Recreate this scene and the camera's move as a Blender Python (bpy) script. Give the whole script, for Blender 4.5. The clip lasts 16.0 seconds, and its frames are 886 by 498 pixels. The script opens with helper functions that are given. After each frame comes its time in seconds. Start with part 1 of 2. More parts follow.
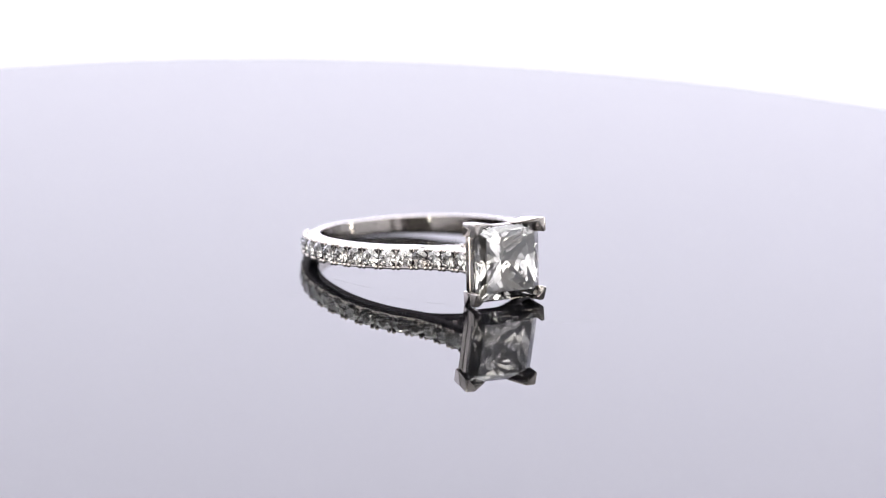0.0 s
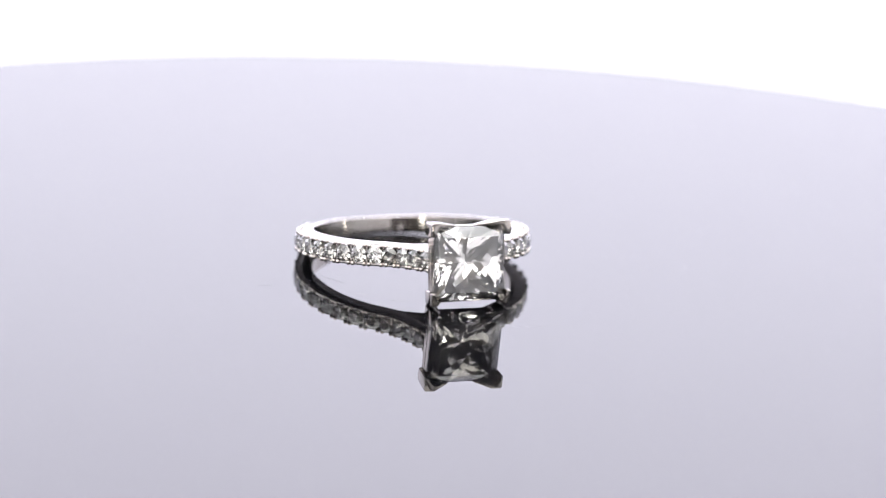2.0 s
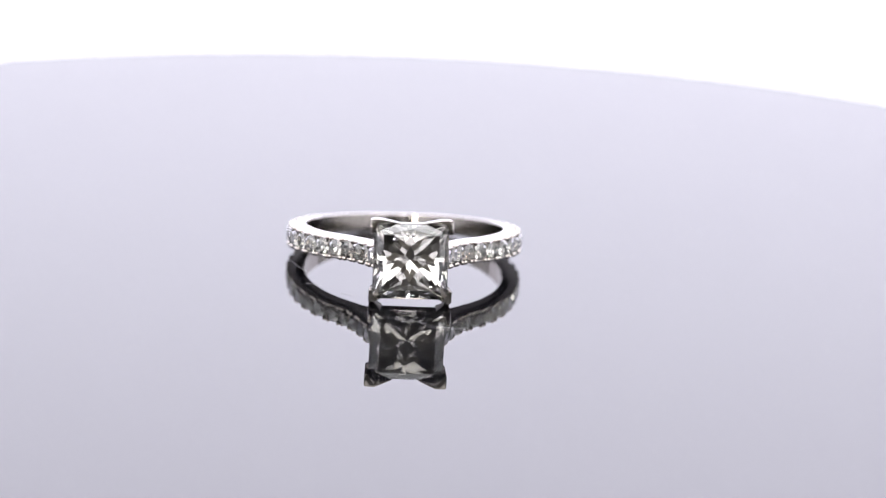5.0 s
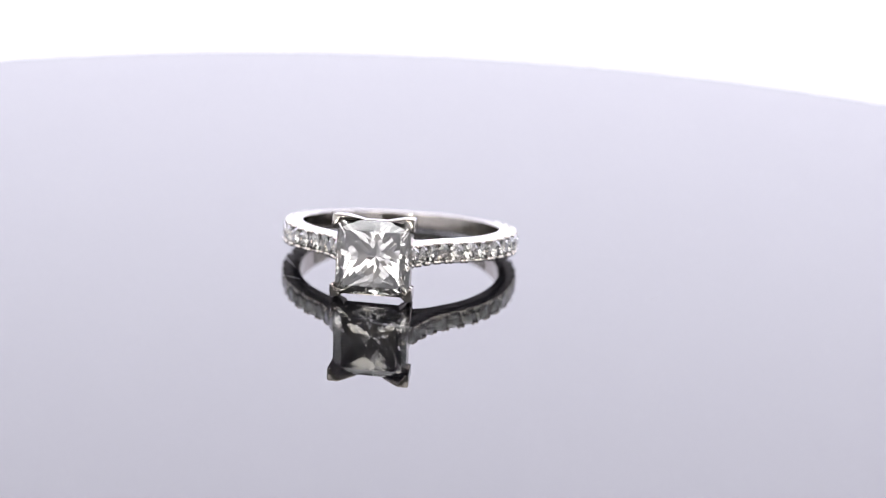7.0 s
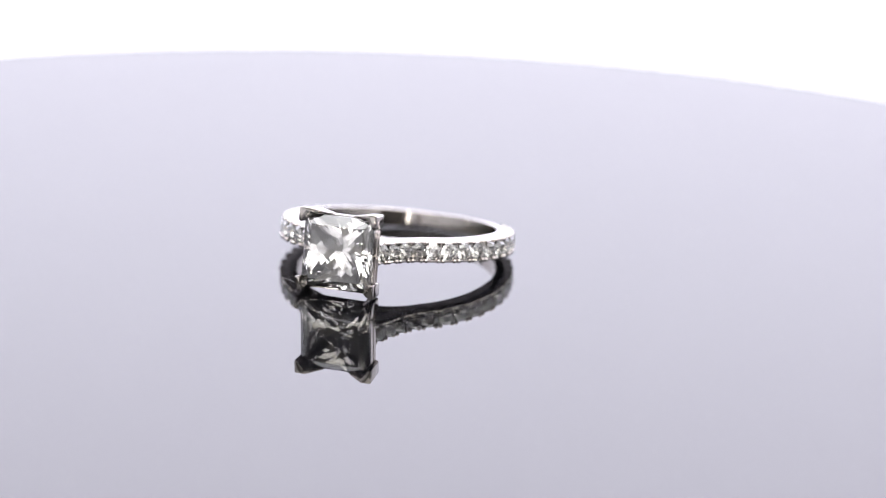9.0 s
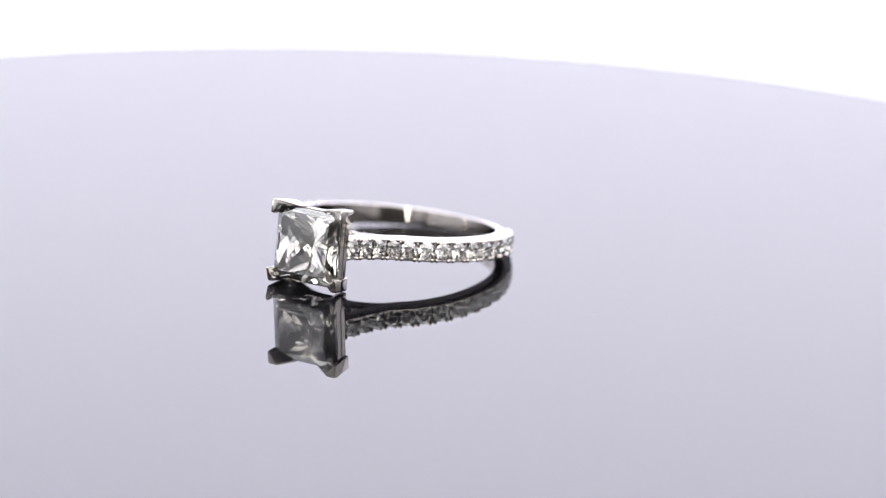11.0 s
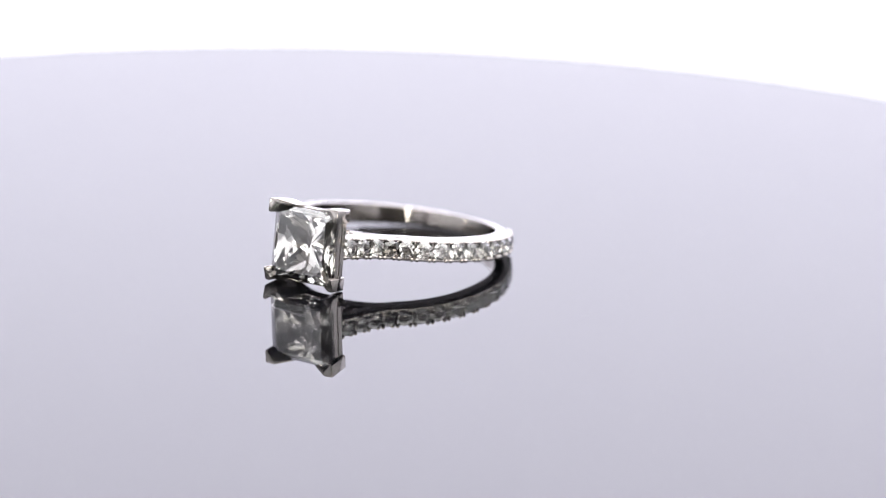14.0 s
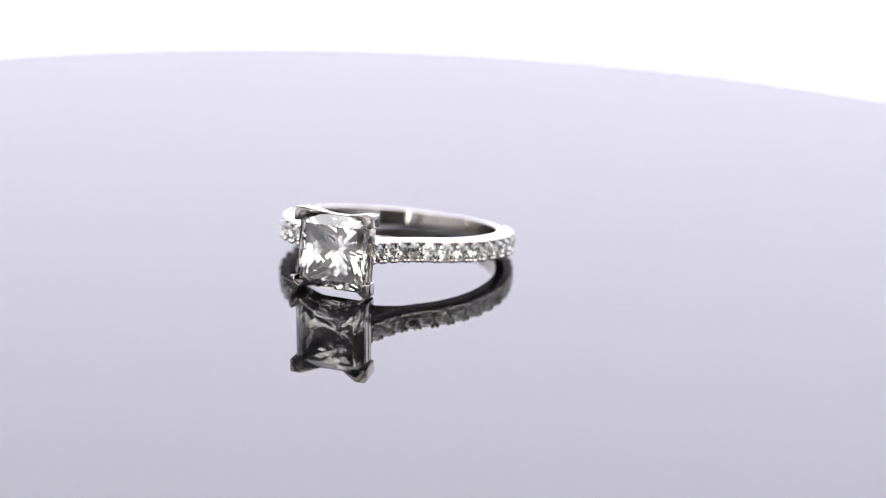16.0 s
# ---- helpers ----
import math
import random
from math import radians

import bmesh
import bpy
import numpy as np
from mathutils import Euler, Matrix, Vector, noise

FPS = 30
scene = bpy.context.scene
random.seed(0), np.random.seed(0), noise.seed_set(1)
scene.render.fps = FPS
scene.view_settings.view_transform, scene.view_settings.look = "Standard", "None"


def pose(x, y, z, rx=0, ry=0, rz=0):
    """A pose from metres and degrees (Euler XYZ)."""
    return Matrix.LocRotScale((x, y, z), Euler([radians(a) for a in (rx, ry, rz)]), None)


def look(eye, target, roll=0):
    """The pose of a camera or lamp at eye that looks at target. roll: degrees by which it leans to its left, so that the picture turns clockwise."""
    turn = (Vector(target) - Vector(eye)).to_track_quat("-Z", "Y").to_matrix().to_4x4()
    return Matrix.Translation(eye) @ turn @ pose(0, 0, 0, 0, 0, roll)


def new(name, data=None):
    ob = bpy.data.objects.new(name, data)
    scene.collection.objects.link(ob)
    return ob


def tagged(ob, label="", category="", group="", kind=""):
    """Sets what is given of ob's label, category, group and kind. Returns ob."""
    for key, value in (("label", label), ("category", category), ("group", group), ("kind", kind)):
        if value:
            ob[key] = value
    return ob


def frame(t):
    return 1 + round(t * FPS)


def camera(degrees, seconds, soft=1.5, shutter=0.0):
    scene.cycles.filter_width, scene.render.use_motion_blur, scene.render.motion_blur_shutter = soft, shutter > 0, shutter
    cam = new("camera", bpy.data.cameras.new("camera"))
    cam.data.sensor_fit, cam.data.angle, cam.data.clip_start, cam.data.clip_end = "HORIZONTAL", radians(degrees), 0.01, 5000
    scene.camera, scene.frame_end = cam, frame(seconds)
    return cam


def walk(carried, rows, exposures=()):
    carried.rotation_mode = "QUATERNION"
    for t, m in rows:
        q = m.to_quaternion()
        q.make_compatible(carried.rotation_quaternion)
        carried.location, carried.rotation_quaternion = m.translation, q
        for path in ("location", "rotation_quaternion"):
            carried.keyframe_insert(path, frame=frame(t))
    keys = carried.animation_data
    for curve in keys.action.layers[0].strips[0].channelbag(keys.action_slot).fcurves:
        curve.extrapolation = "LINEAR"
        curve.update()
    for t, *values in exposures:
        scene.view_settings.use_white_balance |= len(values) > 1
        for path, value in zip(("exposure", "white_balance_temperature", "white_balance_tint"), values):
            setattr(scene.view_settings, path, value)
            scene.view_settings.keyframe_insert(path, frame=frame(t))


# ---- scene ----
MM = 0.001

# ---- camera: stands still before the turntable ----
ELEV, ROLL, DIST = 14.5134, 2.1143, 0.36756
e_ = radians(ELEV)
EYE = Vector((0, -DIST * math.cos(e_), DIST * math.sin(e_)))
view = Matrix(((1, 0, 0), (0, math.sin(e_), -math.cos(e_)), (0, math.cos(e_), math.sin(e_)))).to_4x4()
view = view @ pose(0, 0, 0, 0, 0, ROLL) @ pose(0, 0, 0, 0, -0.0358, 0) @ pose(0, 0, 0, 0.0795, 0, 0)
cam = camera(11.633, 16.0, soft=1.0)
cam.data.dof.use_dof = True
cam.data.dof.focus_distance = 0.3551
cam.data.dof.aperture_fstop = 18.0
CAM = Matrix.Translation(EYE) @ view
walk(cam, [(0.0, CAM), (16.0, CAM)])

# ---- world and lights ----
world = bpy.data.worlds.new("world")
scene.world = world
world.use_nodes = True
world.node_tree.nodes["Background"].inputs[0].default_value = (0.5, 0.5, 0.52, 1)
world.node_tree.nodes["Background"].inputs[1].default_value = 0.1
scene.view_settings.exposure = 0.0


# ---- materials ----
def material(name, colour, rough=0.5, metal=0.0, ior=1.5, transmission=0.0, emit=None, power=0.0):
    m = bpy.data.materials.new(name)
    m.use_nodes = True
    b = m.node_tree.nodes["Principled BSDF"]
    b.inputs["Base Color"].default_value = (*colour, 1)
    b.inputs["Roughness"].default_value = rough
    b.inputs["Metallic"].default_value = metal
    b.inputs["IOR"].default_value = ior
    b.inputs["Transmission Weight"].default_value = transmission
    if emit:
        b.inputs["Emission Color"].default_value = (*emit, 1)
        b.inputs["Emission Strength"].default_value = power
    return m


def add_grain(m, scale, bump, rough_low, rough_high, scale2=None):
    """Uneven gloss and fine relief at two scales."""
    t = m.node_tree
    b = t.nodes["Principled BSDF"]
    co = t.nodes.new("ShaderNodeTexCoord")
    big = t.nodes.new("ShaderNodeTexNoise")
    big.inputs["Scale"].default_value = scale
    big.inputs["Detail"].default_value = 4
    t.links.new(co.outputs["Object"], big.inputs["Vector"])
    ramp = t.nodes.new("ShaderNodeMapRange")
    ramp.inputs["From Min"].default_value, ramp.inputs["From Max"].default_value = 0.3, 0.7
    ramp.inputs["To Min"].default_value, ramp.inputs["To Max"].default_value = rough_low, rough_high
    t.links.new(big.outputs["Fac"], ramp.inputs["Value"])
    t.links.new(ramp.outputs["Result"], b.inputs["Roughness"])
    if bump:
        fine = t.nodes.new("ShaderNodeTexNoise")
        fine.inputs["Scale"].default_value = scale2 or scale * 8
        t.links.new(co.outputs["Object"], fine.inputs["Vector"])
        bn = t.nodes.new("ShaderNodeBump")
        bn.inputs["Strength"].default_value = bump
        bn.inputs["Distance"].default_value = 0.00003
        t.links.new(fine.outputs["Fac"], bn.inputs["Height"])
        t.links.new(bn.outputs["Normal"], b.inputs["Normal"])
    return m


PLATINUM = add_grain(material("polished_platinum", (0.505, 0.470, 0.435), 0.1, 1.0), 500, 0.08, 0.06, 0.14)
BEAD_METAL = material("bead_platinum", (0.56, 0.525, 0.49), 0.08, 1.0)
DIAMOND = material("diamond", (1.0, 0.978, 0.925), 0.0, 0.0, 2.417, 1.0)
ACRYLIC = add_grain(material("black_acrylic", (0.004, 0.004, 0.005), 0.02, 0.0, 1.49), 60, 0.0, 0.0, 0.02)
PLASTIC = add_grain(material("black_plastic", (0.02, 0.02, 0.02), 0.4), 40, 0.0, 0.35, 0.5)
PANEL = material("light_panel_diffuser", (0.5, 0.5, 0.5), 0.6, emit=(0.85, 0.83, 1.0), power=2.53)
TOP_GLOW = material("top_light_diffuser", (0.9, 0.9, 0.9), 0.6, emit=(0.97, 0.97, 0.98), power=2.5)
SOFT_GLOW = material("front_fill_diffuser", (0.8, 0.8, 0.8), 0.6, emit=(1.0, 0.965, 0.9), power=1.6)
ROOM_GLOW = material("room_fill_diffuser", (0.8, 0.8, 0.8), 0.6, emit=(1.0, 0.96, 0.9), power=3.5)
LAMP_GLOW = material("lamp_diffuser", (0.9, 0.9, 0.9), 0.6, emit=(1.0, 0.97, 0.9), power=16.0)
FABRIC = add_grain(material("white_fabric", (0.85, 0.85, 0.85), 0.9), 12, 0.0, 0.8, 0.95)
FLAP = add_grain(material("front_fabric", (0.78, 0.77, 0.75), 0.9), 12, 0.0, 0.8, 0.95)
WALL = add_grain(material("grey_wall_paint", (0.38, 0.365, 0.35), 0.8), 6, 0.0, 0.7, 0.9)
TABLE = add_grain(material("black_table_top", (0.02, 0.02, 0.021), 0.6), 9, 0.0, 0.4, 0.6)
DUST = material("dust", (0.25, 0.25, 0.27), 0.9)
SCRATCH = material("scratch", (0.35, 0.35, 0.37), 0.6)


# ---- mesh helpers: shapes are given in millimetres ----
def finish(bm, name, mat, smooth=None):
    """Turns a bmesh in millimetres into a mesh in metres. smooth: the angle above which edges stay sharp."""
    bmesh.ops.recalc_face_normals(bm, faces=bm.faces)
    bmesh.ops.scale(bm, vec=(MM, MM, MM), verts=bm.verts)
    if smooth is not None:
        for f in bm.faces:
            f.smooth = True
        for ed in bm.edges:
            ed.smooth = len(ed.link_faces) == 2 and ed.calc_face_angle(0) < radians(smooth)
    me = bpy.data.meshes.new(name)
    bm.to_mesh(me)
    bm.free()
    me.materials.append(mat)
    return me


def part(name, bm, mat, parent, label="", smooth=None, m=None):
    ob = new(name, finish(bm, name, mat, smooth))
    ob.parent = parent
    if m is not None:
        ob.matrix_basis = m
    return tagged(ob, label)


def box(x0, x1, y0, y1, z0, z1, bevel=0.0):
    bm = bmesh.new()
    bmesh.ops.create_cube(bm, size=1)
    for v in bm.verts:
        v.co = Vector((x0 if v.co.x < 0 else x1, y0 if v.co.y < 0 else y1, z0 if v.co.z < 0 else z1))
    if bevel:
        bmesh.ops.bevel(bm, geom=list(bm.edges), offset=bevel, segments=2, affect="EDGES", profile=0.5)
    return bm


def join(*bms):
    out = bmesh.new()
    for b in bms:
        me = bpy.data.meshes.new("tmp")
        b.to_mesh(me)
        b.free()
        out.from_mesh(me)
        bpy.data.meshes.remove(me)
    return out


def lathe(profile, steps=96, closed=False, a0=0.0, a1=2 * math.pi):
    """Turns (radius, height) points round the z axis."""
    bm = bmesh.new()
    rows = [[bm.verts.new((r * math.cos(a), r * math.sin(a), z)) for r, z in profile]
            for a in [a0 + (a1 - a0) * i / steps for i in range(steps)]]
    n = len(profile)
    for i in range(steps):
        p, q = rows[i], rows[(i + 1) % steps]
        for j in range(n if closed else n - 1):
            k = (j + 1) % n
            bm.faces.new((p[j], q[j], q[k], p[k]))
    if not closed:
        bm.faces.new([r[0] for r in rows])
        bm.faces.new([r[-1] for r in rows])
    return bm


def prism(points, y0, y1, bevel=0.0):
    """A polygon in x, z pulled from y0 to y1."""
    bm = bmesh.new()
    a = [bm.verts.new((x, y0, z)) for x, z in points]
    b = [bm.verts.new((x, y1, z)) for x, z in points]
    bm.faces.new(a)
    bm.faces.new(b[::-1])
    for i in range(len(points)):
        j = (i + 1) % len(points)
        bm.faces.new((a[i], b[i], b[j], a[j]))
    bmesh.ops.recalc_face_normals(bm, faces=bm.faces)
    if bevel:
        bmesh.ops.bevel(bm, geom=list(bm.edges), offset=bevel, segments=2, affect="EDGES", profile=0.5)
    return bm


def cut_stone(half, planes):
    """A convex stone: a block cut by planes (normal, distance from the centre). z is up out of the table."""
    bm = bmesh.new()
    bmesh.ops.create_cube(bm, size=2)
    for v in bm.verts:
        v.co = Vector((v.co.x * half * 1.2, v.co.y * half * 1.2, v.co.z * half * 2))
    for n, d in planes:
        n = Vector(n).normalized()
        geom = list(bm.verts) + list(bm.edges) + list(bm.faces)
        r = bmesh.ops.bisect_plane(bm, geom=geom, dist=1e-5, plane_co=n * d, plane_no=n, clear_outer=True)
        edges = [g for g in r["geom_cut"] if isinstance(g, bmesh.types.BMEdge)]
        if len(edges) > 2:
            bmesh.ops.contextual_create(bm, geom=edges)
    return bm


def facet(az, slope, r, z):
    """A facet plane through the point at radius r and height z on azimuth az; slope from the girdle plane, below it when negative."""
    b = radians(abs(slope))
    n = Vector((math.sin(b), 0, math.cos(b) * (1 if slope > 0 else -1)))
    d = n.x * r + n.z * z
    a = radians(az)
    return (n.x * math.cos(a), n.x * math.sin(a), n.z), d


STONE_HALF, TABLE_HALF = 3.03, 2.26
CROWN, GIRDLE = 0.56, 0.12
PAVILION = ((2.6, -0.79), (1.9, -1.75), (1.2, -2.51), (0.55, -3.11))     # middle line of each side, from the girdle to the culet
CULET = -3.55


def princess_stone():
    """Square stone: chevron facets that fan out from the corners, and a table ringed by crown facets."""
    bm = bmesh.new()
    a, t = STONE_HALF, TABLE_HALF
    spin = lambda x, y, k: ((x, y), (-y, x), (-x, -y), (y, -x))[k]
    at = lambda x, y, z, k: bm.verts.new((*spin(x, y, k), z))
    top, low, table = ([at(*p, k) for k in range(4)] for p in ((a, a, 0.0), (a, a, -GIRDLE), (t, t, CROWN)))
    top_mid, low_mid = ([at(a, 0, z, k) for k in range(4)] for z in (0.0, -GIRDLE))
    star = [at((a + t) / 2 + 0.05, 0, CROWN * 0.56, k) for k in range(4)]
    kite = [[at((a + t) / 2 + 0.06, s * 1.75, CROWN * 0.5, k) for s in (1, -1)] for k in range(4)]
    steps = [[at(r, 0, z - GIRDLE, k) for k in range(4)] for r, z in PAVILION]
    culet = bm.verts.new((0, 0, CULET - GIRDLE))
    bm.faces.new(table)
    for k in range(4):
        c, d = k, (k - 1) % 4                  # the corners after and before the middle of side k
        bm.faces.new((table[d], table[c], star[k]))
        for e, w in zip((c, d), kite[k]):
            bm.faces.new((table[e], w, star[k]))
            bm.faces.new((table[e], top[e], w))
            bm.faces.new((top[e], top_mid[k], w))
            bm.faces.new((w, top_mid[k], star[k]))
            bm.faces.new((top[e], top_mid[k], low_mid[k], low[e]))
            line = [low_mid[k]] + [row[k] for row in steps] + [culet]
            for p, q in zip(line, line[1:]):
                bm.faces.new((low[e], p, q))
    return bm


def round_stone(r):
    planes = [((0, 0, 1), r * 0.32)]
    for i in range(16):
        planes.append(((math.cos(math.pi * i / 8), math.sin(math.pi * i / 8), 0), r))
    for i in range(8):
        planes.append(facet(45 * i, 34, r, 0.02))
        planes.append(facet(45 * i + 22.5, 22, r * 0.66, r * 0.26))
        planes.append(facet(45 * i, -41, r, -0.04))
        planes.append(facet(45 * i + 22.5, -43, r * 1.0, -0.04))
    return cut_stone(r, planes)


# ---- the room, plain and closed ----
def slab(name, x0, x1, y0, y1, z0, z1, mat, label, category, kind="structure"):
    ob = new(name, finish(box(x0, x1, y0, y1, z0, z1), name, mat))
    return tagged(ob, label, category, kind=kind)


FLOOR_Z = -815
slab("floor", -1600, 1600, -1900, 1300, FLOOR_Z - 60, FLOOR_Z, WALL, "plain grey painted studio floor", "floor")
slab("ceiling", -1600, 1600, -1900, 1300, 1500, 1560, WALL, "plain grey painted studio ceiling", "ceiling")
slab("wall_north", -1600, 1600, 1300, 1360, FLOOR_Z, 1500, WALL, "plain grey painted studio wall", "wall")
slab("wall_south", -1600, 1600, -1960, -1900, FLOOR_Z, 1500, WALL, "plain grey painted studio wall", "wall")
slab("wall_east", 1600, 1660, -1900, 1300, FLOOR_Z, 1500, WALL, "plain grey painted studio wall", "wall")
slab("wall_west", -1660, -1600, -1900, 1300, FLOOR_Z, 1500, WALL, "plain grey painted studio wall", "wall")

TABLE_Z = -65


def table():
    root = tagged(new("studio_table"), "matt black studio table under the turntable", "table")
    part("tabletop", box(-500, 500, -420, 420, TABLE_Z - 30, TABLE_Z, 3), TABLE, root)
    for x in (-460, 460):
        for y in (-380, 380):
            part("leg", box(x - 20, x + 20, y - 20, y + 20, FLOOR_Z, TABLE_Z - 30, 2), TABLE, root)


table()


def light_panel(name, w, h, d, mat, label, m):
    """A flat light: a frame with a glowing diffuser on its +z face."""
    root = tagged(new(name), label, "light")
    part("housing", box(-w / 2 - 8, w / 2 + 8, -h / 2 - 8, h / 2 + 8, -d, -3, 2), PLASTIC, root, "black plastic housing")
    part("diffuser", box(-w / 2, w / 2, -h / 2, h / 2, -3, 0, 1), mat, root, "glowing white diffuser")
    root.matrix_basis = m
    return root


# bright backdrop behind the turntable
light_panel("backlight_panel", 780, 540, 20, PANEL, "large glowing white backlight panel standing on the table",
            pose(0, 0.26, TABLE_Z * MM + 0.278, 90, 0, 0))


def bounce_walls():
    """Unseen white fabric walls added to bounce light into the stone, open towards the camera."""
    root = tagged(new("bounce_walls"), "unseen white fabric walls added to bounce light onto the ring", "light tent")
    for s in (-1, 1):
        part("side_wall", box(400 if s > 0 else -403, 403 if s > 0 else -400, -330, 235, TABLE_Z, 480, 0), FABRIC, root, "added white fabric side reflector")
        for y in (-322, 225):
            x = 407 * s
            part("post", box(x - 4, x + 4, y - 4, y + 4, TABLE_Z, 480, 0.8), PLASTIC, root, "thin black post")
    # low flaps added as reflectors, the gap left dark for contrast in the stone
    part("bounce_flap", box(-400, -86, -333, -330, TABLE_Z, 105, 0), FLAP, root, "added low white fabric front reflector")
    part("bounce_flap", box(140, 400, -333, -330, TABLE_Z, 105, 0), FLAP, root, "added low white fabric front reflector")


bounce_walls()
# overhead light lying on the added fabric walls
light_panel("overhead_light", 800, 560, 25, TOP_GLOW, "glowing white overhead softbox lying on the fabric reflectors",
            pose(0, -0.06, 0.477, 180, 0, 0))
# unseen fill added above the camera to brighten the stone, hung from the overhead light's front edge
light_panel("front_fill", 700, 240, 25, SOFT_GLOW, "unseen glowing fill panel added above the camera",
            look((0, -0.395, 0.385), (0, 0.0, 0.0)) @ pose(0, 0, 0, 0, 180, 0))
# unseen fill added under the ceiling, so the ring mirrors a lit room
light_panel("room_fill", 1400, 900, 40, ROOM_GLOW, "unseen glowing fill panel added under the ceiling",
            pose(0, -0.9, 1.46, 180, 0, 0))
# small lamp beside the lens
light_panel("strip_lamp", 26, 80, 14, LAMP_GLOW, "small bright warm white lamp beside the lens",
            look((-0.080, -0.40, -0.016), (-0.080, 1.0, -0.016)) @ pose(0, 0, 0, 0, 180, 0))


for side in (-1, 1):
    light_panel("side_lamp", 18, 90, 12, LAMP_GLOW, "small bright warm white lamp at the side reflector",
                look((side * 0.375, -0.02, -0.012), (0, -0.02, -0.012)) @ pose(0, 0, 0, 0, 180, 0))


# ---- the turntable ----
AXIS = Vector((-0.378, 0.454, 0)) * MM
LEAN = pose(0, 0, 0, 0, 0.535, 0) @ pose(0, 0, 0, 0.880, 0, 0)
DISC_X, DISC_Y, DISC_R = -1.650, -6.008, 85.636


def ribbon(path, half):
    """A thin flat strip along a path on the disc's top, pointed at its ends."""
    bm = bmesh.new()
    rows = []
    for i, p in enumerate(path):
        a, b = Vector(path[max(0, i - 1)]), Vector(path[min(len(path) - 1, i + 1)])
        t = (b - a).normalized()
        w = half * (0.3 if i in (0, len(path) - 1) else 1.0)
        rows.append([bm.verts.new((p[0] - t.y * s * w, p[1] + t.x * s * w, z)) for s, z in ((-1, 0.002), (0, 0.012), (1, 0.002))])
    for p, q in zip(rows, rows[1:]):
        for j in range(2):
            bm.faces.new((p[j], p[j + 1], q[j + 1], q[j]))
    return bm


def turntable():
    root = tagged(new("turntable"), "round glossy black acrylic turntable disc on a low pedestal", "turntable")
    r = DISC_R
    prof = [(r - 6, -5.0), (r - 0.6, -5.0), (r, -4.4), (r, -0.6), (r - 0.2, -0.2), (r - 0.6, 0.0), (r - 8, 0.0)]
    bm = lathe(prof, 256)
    bmesh.ops.translate(bm, verts=bm.verts, vec=(DISC_X, DISC_Y, 0))
    part("disc", bm, ACRYLIC, root, "glossy black acrylic disc", 5)
    bm = lathe([(50, TABLE_Z), (50, -12), (46, -8), (46, -5.02)], 64)
    bmesh.ops.translate(bm, verts=bm.verts, vec=(DISC_X, DISC_Y, 0))
    part("pedestal", bm, PLASTIC, root, "black plastic pedestal", 40)
    # fine hairs and scratches on the polished top
    for path in (((-2.5, -20.3), (-2.06, -21.3), (-1.5, -21.7), (0.0, -21.9), (1.4, -22.25)), ((-12.6, -3.6), (-12.0, -5.3), (-11.1, -7.05)),
                 ((-11.5, -10.0), (-10.06, -10.7)), ((-9.0, -12.5), (-7.65, -13.4)), ((-18.5, -6.7), (-17.1, -6.8)),
                 ((18.8, -8.1), (19.15, -7.55), (19.5, -6.8)), ((9.65, -12.45), (10.1, -11.6)), ((9.65, -6.8), (9.98, -6.1))):
        part("scratch", ribbon(path, 0.022), SCRATCH, root, "fine grey hairline scratch")
    bm = bmesh.new()
    bmesh.ops.create_icosphere(bm, subdivisions=2, radius=0.05)
    for v in bm.verts:
        v.co = Vector((v.co.x * 1.2 - 15.2, v.co.y - 36.1, v.co.z * 0.6 + 0.05))
    part("dust_speck", bm, DUST, root, "dark dust speck", 80)
    return root


# ---- the ring: its axis is z, the stone faces -y ----
R_OUT, R_IN, W_FRONT, W_BACK = 9.77, 8.3, 2.0, 1.42
LONG = 1.03     # the front half of the band is drawn out towards the stone
HEAD_Y, HX, HZ = 14.774, 3.38, 3.370
TILT, SIDE, RING_Z = 7.0, -0.432, 1.905
RING = Matrix.Translation((-3.191 * MM, -1.316 * MM, RING_Z * MM)) @ pose(0, 0, 0, 0, SIDE, 0) @ pose(0, 0, 0, -TILT, 0, 0)


SHOULDER = 34.0     # degrees from the stone at which the shoulders leave the round of the band


def band_at(a, sx=1):
    """The band's outer line: place and outward direction at the angle a (radians) from the stone."""
    n = Vector((math.sin(a) * sx, -math.cos(a)))
    return n.x * R_OUT, n.y * R_OUT * (LONG if n.y < 0 else 1.0), n.x, n.y


def width_at(a):
    """The band's half width at the angle a (radians) from the stone."""
    c = min(1.0, abs(a) / math.pi)
    return 0.5 * (W_FRONT + (W_BACK - W_FRONT) * max(0.0, c - 0.45) / 0.55)


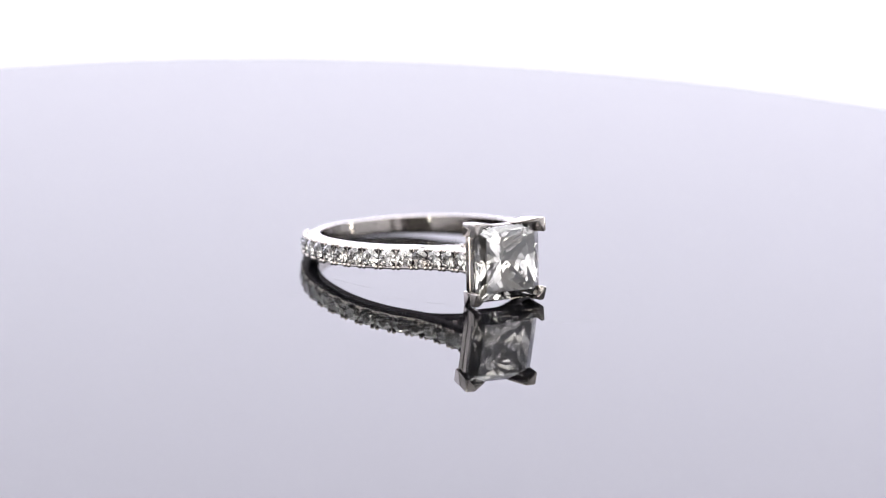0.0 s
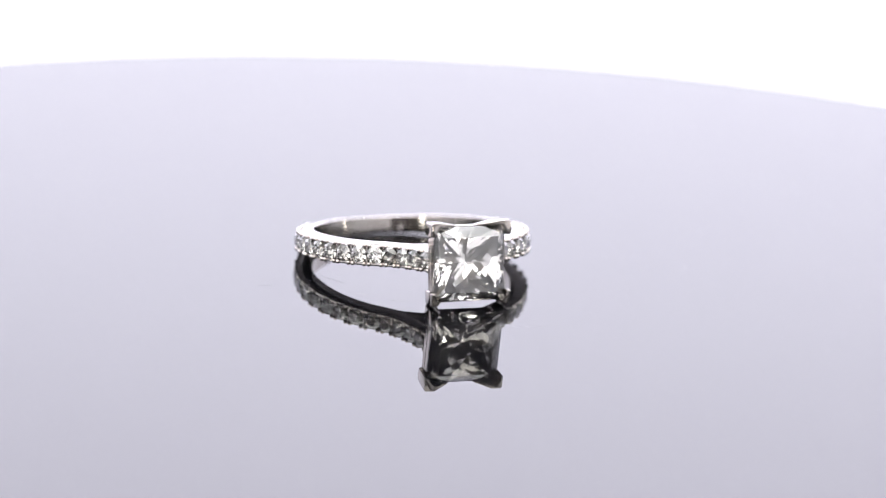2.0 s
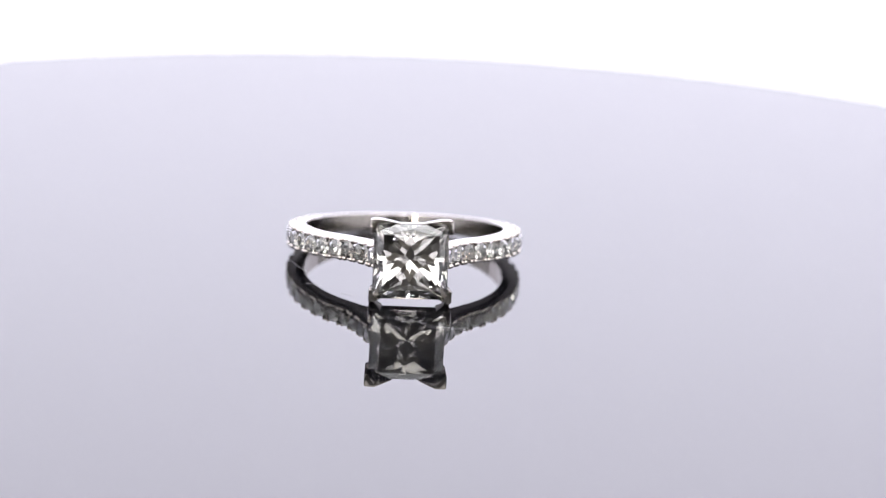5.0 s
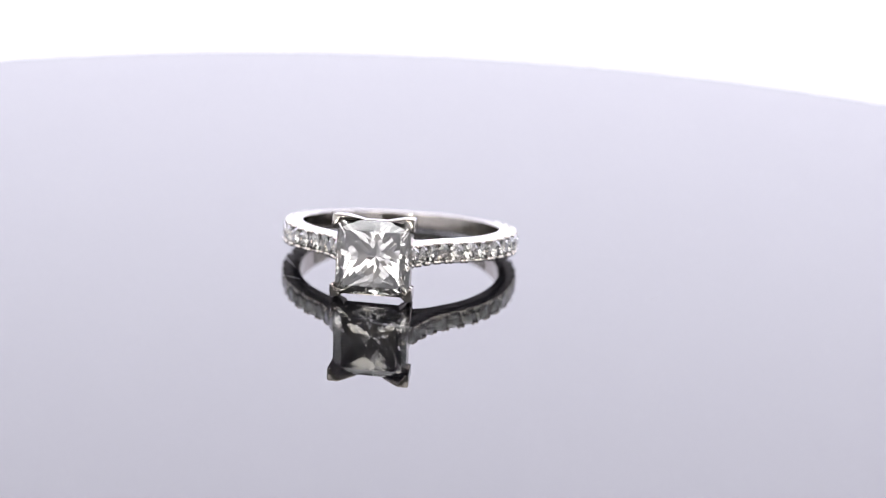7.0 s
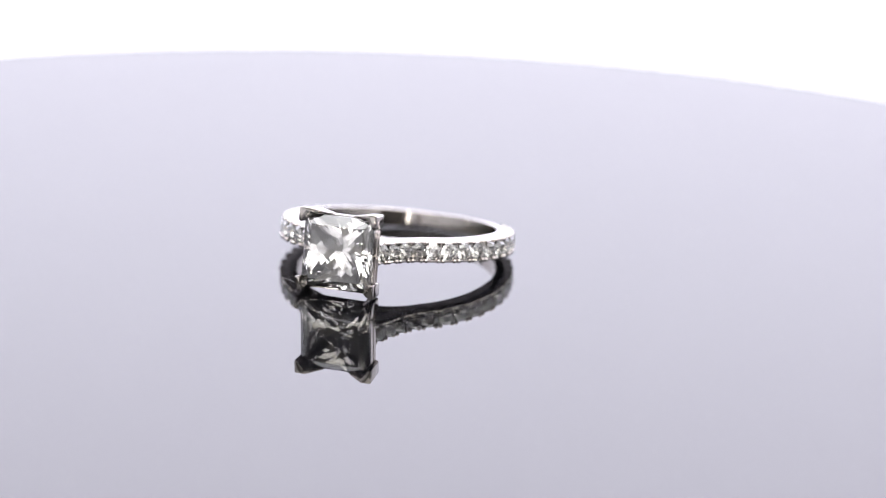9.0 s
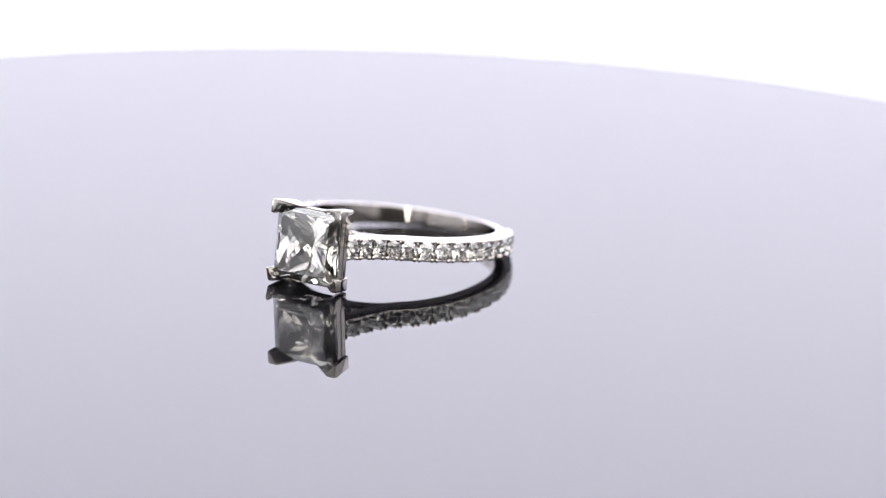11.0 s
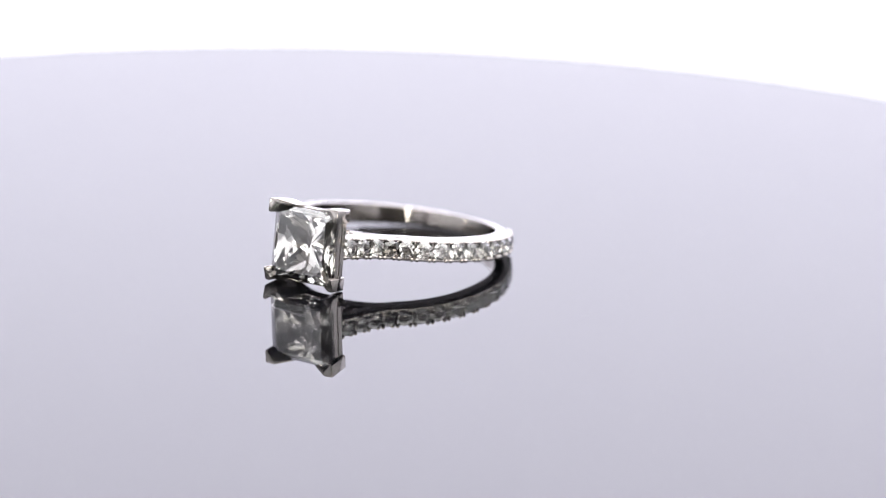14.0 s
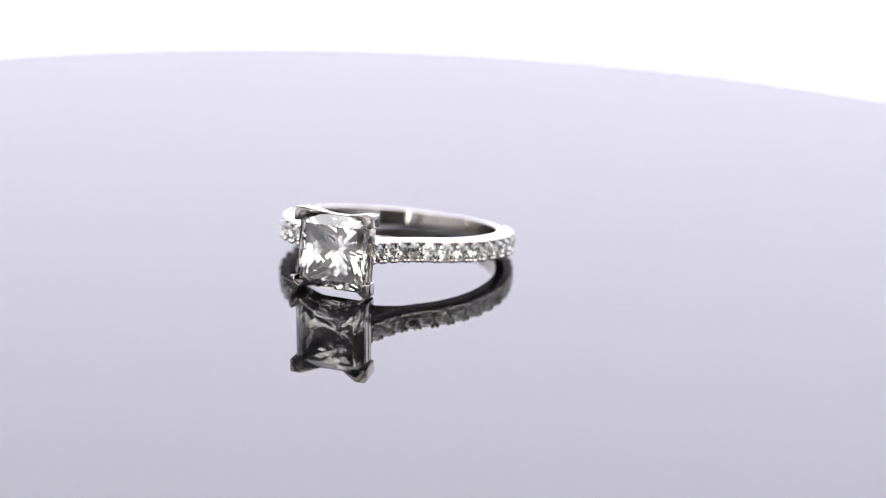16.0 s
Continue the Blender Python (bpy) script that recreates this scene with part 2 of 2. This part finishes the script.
def band_profile(h, thick, paved, drop=0.0):
    """The band's section: (offset from the outer face, height), with a deep channel where it is paved."""
    g, deep = min(0.7, h - 0.24), 0.95 * paved
    top = [(-0.86 - drop, h), (-0.7 - drop, h - 0.06), (-0.5 - drop, h - 0.19), (-0.3 - drop, h - 0.33), (-0.16 * paved - 0.08 - drop, g - 0.12),
           (-deep - drop, g - 0.16 - 0.2 * paved)]
    inner = [(-thick + 0.09, h), (-thick + 0.03, h - 0.025), (-thick, h - 0.09)]
    low = [(-0.76 - drop, h), (-0.5 - drop, h - 0.05), (-0.26 - drop, h - 0.14), (-0.1 - drop, h - 0.24), (-0.08 * paved - 0.04 - drop, g - 0.06),
           (-deep - drop, g - 0.16 - 0.2 * paved)]
    under = [(-thick + 0.15, h), (-thick + 0.05, h * 0.86), (-thick + 0.006, h * 0.62), (-thick, h * 0.5)]      # rounded for comfort
    return inner[::-1] + top + [(o, -z) for o, z in (under[::-1] + low)[::-1]]


def sweep(sections, closed):
    """Joins sections of (x, y, outward x, outward y, profile) into one skin."""
    bm = bmesh.new()
    rows = [[bm.verts.new((x + nx * o, y + ny * o, z)) for o, z in prof] for x, y, nx, ny, prof in sections]
    n, m = len(rows[0]), len(rows)
    for i in range(m if closed else m - 1):
        p, q = rows[i], rows[(i + 1) % m]
        for j in range(n):
            k = (j + 1) % n
            bm.faces.new((p[j], p[k], q[k], q[j]))
    if not closed:
        bm.faces.new(rows[0])
        bm.faces.new(rows[-1][::-1])
    return bm


def shank():
    steps, rows = 240, []
    for i in range(steps):
        a = 2 * math.pi * i / steps
        d = abs((a + math.pi) % (2 * math.pi) - math.pi)      # from the stone
        ramp = lambda lo, w: min(1.0, max(0.0, (math.degrees(d) - lo) / w))
        paved = (1 - ramp(131, 3)) * ramp(SHOULDER - 1, 3)
        drop = 0.62 * (1 - ramp(SHOULDER - 3, 3))
        h = width_at(d) * (1 - 0.12 * (1 - ramp(SHOULDER - 8, 8)))
        rows.append((*band_at(a), band_profile(h, R_OUT - R_IN, paved, drop)))
    return sweep(rows, True)


def shoulder_at(u, sx):
    """The outer line of a shoulder: place and outward direction at u from 0 (band) to 1 (setting)."""
    a = radians(SHOULDER)
    p0 = Vector(band_at(a)[:2])
    p1 = p0 + Vector((-math.cos(a), -math.sin(a))) * 1.5
    p2 = Vector((2.95, -12.6))
    p = p0 * (1 - u) ** 2 + p1 * 2 * u * (1 - u) + p2 * u * u
    t = ((p1 - p0) * (1 - u) + (p2 - p1) * u).normalized()
    return p.x * sx, p.y, -t.y * sx, t.x


def shoulder(sx):
    rows = []
    for i in range(25):
        u = i / 24
        x, y, nx, ny = shoulder_at(u, sx)
        rows.append((x, y, nx, ny, band_profile(W_FRONT / 2, 1.3 - 0.25 * u, 1.0)))
    return sweep(rows, False)


def claw(sx, sz):
    """A corner claw: a thick angle round the stone's corner with a tapering wing, and a leg down to the base."""
    top = sz > 0
    la, k = (2.3, 1.0) if top else (1.1, 0.82)
    ox, oz, deep = HX, HZ + 0.07, 2.25
    mir = lambda pts: [(x * sx, z * sz) for x, z in pts]
    arm = [(ox - 0.1, oz), (ox, oz - 0.1), (ox, oz - 1.12), (ox - 0.3, oz - 1.2), (ox - 0.34, oz - 0.95 * k), (ox - 0.62 * k, oz - 0.66 * k), (ox - 0.88 * k, oz - 0.36),
           (ox - la, oz - 0.44), (ox - la, oz - 0.32), (ox - la * 0.5, oz - 0.06), (ox - la * 0.4, oz)]
    body = prism(mir(arm), -HEAD_Y, -HEAD_Y + deep, 0.08)
    for v in body.verts:
        f = (v.co.y + HEAD_Y) / deep
        v.co.x -= sx * 0.12 * f * f
        v.co.z -= sz * (0.12 if top else 0.0) * f * f
        if v.co.y < -HEAD_Y + 0.3:      # the front slopes off towards the outer edges
            v.co.y += 0.1 * max(0.0, (abs(v.co.x) - ox + 0.8) / 0.8) + (0.02 if top else 0.4) * max(0.0, (abs(v.co.z) - oz + 0.9) / 0.9)
        reach = max(0.0, (ox - abs(v.co.x)) - 0.8) / (la - 0.8)
        if v.co.y < -HEAD_Y + 0.9:
            v.co.y += 0.85 * max(0.0, reach)      # the wing sinks away from the corner, beside the stone
    leg = prism(mir([(ox - 0.05, oz - 0.05), (ox - 0.05, oz - 0.95), (ox - 0.62, oz - 0.62), (ox - 0.95, oz - 0.05)]), -HEAD_Y + 1.8, -9.2, 0.1)
    for y in (-HEAD_Y + 2.5, -HEAD_Y + 3.3):
        bmesh.ops.bisect_plane(leg, geom=list(leg.verts) + list(leg.edges) + list(leg.faces), dist=1e-5, plane_co=(0, y, 0), plane_no=(0, 1, 0))
    for v in leg.verts:             # legs lean in towards the base
        f = min(1.0, 1.9 * (v.co.y + HEAD_Y - 1.8) / (HEAD_Y - 10.9))
        v.co.x = v.co.x * (1 - 0.62 * f) - sx * 0.5 * (1 - f)
        v.co.z = v.co.z * (1 - 0.70 * f) - sz * 0.5 * (1 - f)
    return join(body, leg)


def collar():
    """The square gallery rail under the girdle, scalloped between the claws."""
    bm = bmesh.new()
    o, i, n = 2.96, 2.7, 16
    y0, y1 = -HEAD_Y + 1.02, -HEAD_Y + 2.15
    loop = []
    for s in range(4):
        for k in range(n):
            u = -1 + 2 * k / n
            scallop = 0.38 * (1 - u * u) if s in (1, 3) else 0.0
            loop.append((s, u, scallop))
    rings = []
    for s, u, sc in loop:
        ca, sa = math.cos(s * math.pi / 2), math.sin(s * math.pi / 2)
        put = lambda c: ((c * ca - c * u * sa) * 1.025, c * sa + c * u * ca)
        (xo, zo), (xi, zi) = put(o), put(i)
        (xm, zm) = put(o - 0.1)
        ym = (y0 + sc + y1) / 2
        rings.append([bm.verts.new(p) for p in ((xo, y0 + sc, zo), (xo, ym - 0.08, zo), (xm, ym, zm), (xo, ym + 0.08, zo), (xo, y1, zo), (xi, y1, zi), (xi, y0 + sc, zi))])
    m = len(rings)
    for k in range(m):
        p, q = rings[k], rings[(k + 1) % m]
        for j in range(7):
            h = (j + 1) % 7
            bm.faces.new((p[j], p[h], q[h], q[j]))
    return bm


def ring():
    root = tagged(new("engagement_ring"), "platinum engagement ring with square diamond lying on black disc", "ring")
    part("shank", shank(), PLATINUM, root, "polished platinum band", 22)
    for sx in (-1, 1):
        part("shoulder", shoulder(sx), PLATINUM, root, "polished platinum shoulder", 22)
    part("collar", collar(), PLATINUM, root, "scalloped platinum gallery rail", 35)
    part("base", join(box(-1.35, 1.35, -9.75, -8.9, -0.95, 0.95, 0.2)), PLATINUM, root, "platinum setting base", 35)
    for sx in (-1, 1):
        for sz in (-1, 1):
            part("claw", claw(sx, sz), PLATINUM, root, "polished platinum corner claw", 35)
    part("centre_stone", princess_stone(), DIAMOND, root, "clear square princess-cut diamond",
         m=Matrix.Translation((0, (-HEAD_Y + 0.2 + CROWN) * MM, -0.09 * MM)) @ Matrix.Rotation(radians(90), 4, "X"))
    stone = finish(round_stone(0.72), "pave_stone", DIAMOND)
    bead_bm = bmesh.new()
    bmesh.ops.create_icosphere(bead_bm, subdivisions=2, radius=0.2)
    bead = finish(bead_bm, "bead", BEAD_METAL, 80)
    web = finish(box(-0.09, 0.09, -0.62, 0.62, -0.75, -0.16, 0.03), "web", BEAD_METAL)

    def set_web(x, y, nx, ny):
        ob = new("web", web)
        ob.parent = root
        ob.matrix_basis = Matrix.Translation((x * MM, y * MM, 0)) @ Matrix(((-ny, 0, nx), (nx, 0, ny), (0, 1, 0))).to_4x4()

    def set_stone(x, y, nx, ny, spin, size=1.0):
        ob = new("pave_stone", stone)
        ob.parent = root
        ob.matrix_basis = (Matrix.Translation(((x - 0.14 * nx) * MM, (y - 0.14 * ny) * MM, 0)) @ Vector((nx, ny, 0)).to_track_quat("Z", "Y").to_matrix().to_4x4()
                           @ Matrix.Rotation(spin, 4, "Z") @ Matrix.Scale(size, 4))

    def set_beads(at, h):
        for off in (-0.21, 0.21):
            x, y, nx, ny = at(off)
            for z, sink in ((-h + 0.24, 0.08), (h - 0.27, 0.2)):
                ob = new("bead", bead)
                ob.parent = root
                ob.matrix_basis = Matrix.Translation(((x - sink * nx) * MM, (y - sink * ny) * MM, z * MM))

    step = 8.72
    for sx in (-1, 1):
        for i in range(12):
            a = radians(38.2 + step * i)
            set_stone(*band_at(a, sx), 0.7 * i)
            b = a - radians(step / 2)
            set_web(*band_at(b, sx))
            set_beads(lambda off: band_at(b + off / R_OUT, sx), width_at(b))
        # along the shoulder the stones are set at even lengths
        line = [Vector(shoulder_at(k / 200, sx)[:2]) for k in range(201)]
        run = [0.0]
        for p, q in zip(line, line[1:]):
            run.append(run[-1] + (q - p).length)
        at_length = lambda d: min(range(201), key=lambda k: abs(run[k] - d)) / 200
        count = math.ceil(run[-1] / 1.5)
        for i in range(count):
            d = run[-1] - 0.78 - run[-1] / count * i
            x, y, nx, ny = shoulder_at(at_length(d), sx)
            set_stone(x, y, nx, ny, 0.5 * i, 1.03)
            set_beads(lambda off: shoulder_at(at_length(d + 0.74 + off), sx), W_FRONT / 2)
            set_web(*shoulder_at(at_length(d + 0.74), sx))
    return root


the_turntable = turntable()
the_ring = ring()


# ---- movement ----
def yaw(t):
    """The turntable's turn in degrees: one way, a soft stop, and back."""
    turn_t, soft, fwd, back, low = 12.58, 0.6, 5.675, 5.452, -40.079
    u = t - turn_t
    if u < -soft:
        return low - fwd * u
    if u > soft:
        return low + back * u
    v = (fwd + back) / 2
    return low + v * (u * u + soft * soft) / (2 * soft) + (back - fwd) / 2 * u


def motions():
    times = [0.25 * i for i in range(65)]
    about = lambda t: Matrix.Translation(AXIS) @ pose(0, 0, 0, 0, 0, yaw(t)) @ LEAN @ Matrix.Translation(-AXIS)
    walk(the_turntable, [(t, about(t)) for t in times])
    walk(the_ring, [(t, about(t) @ RING) for t in times])


motions()
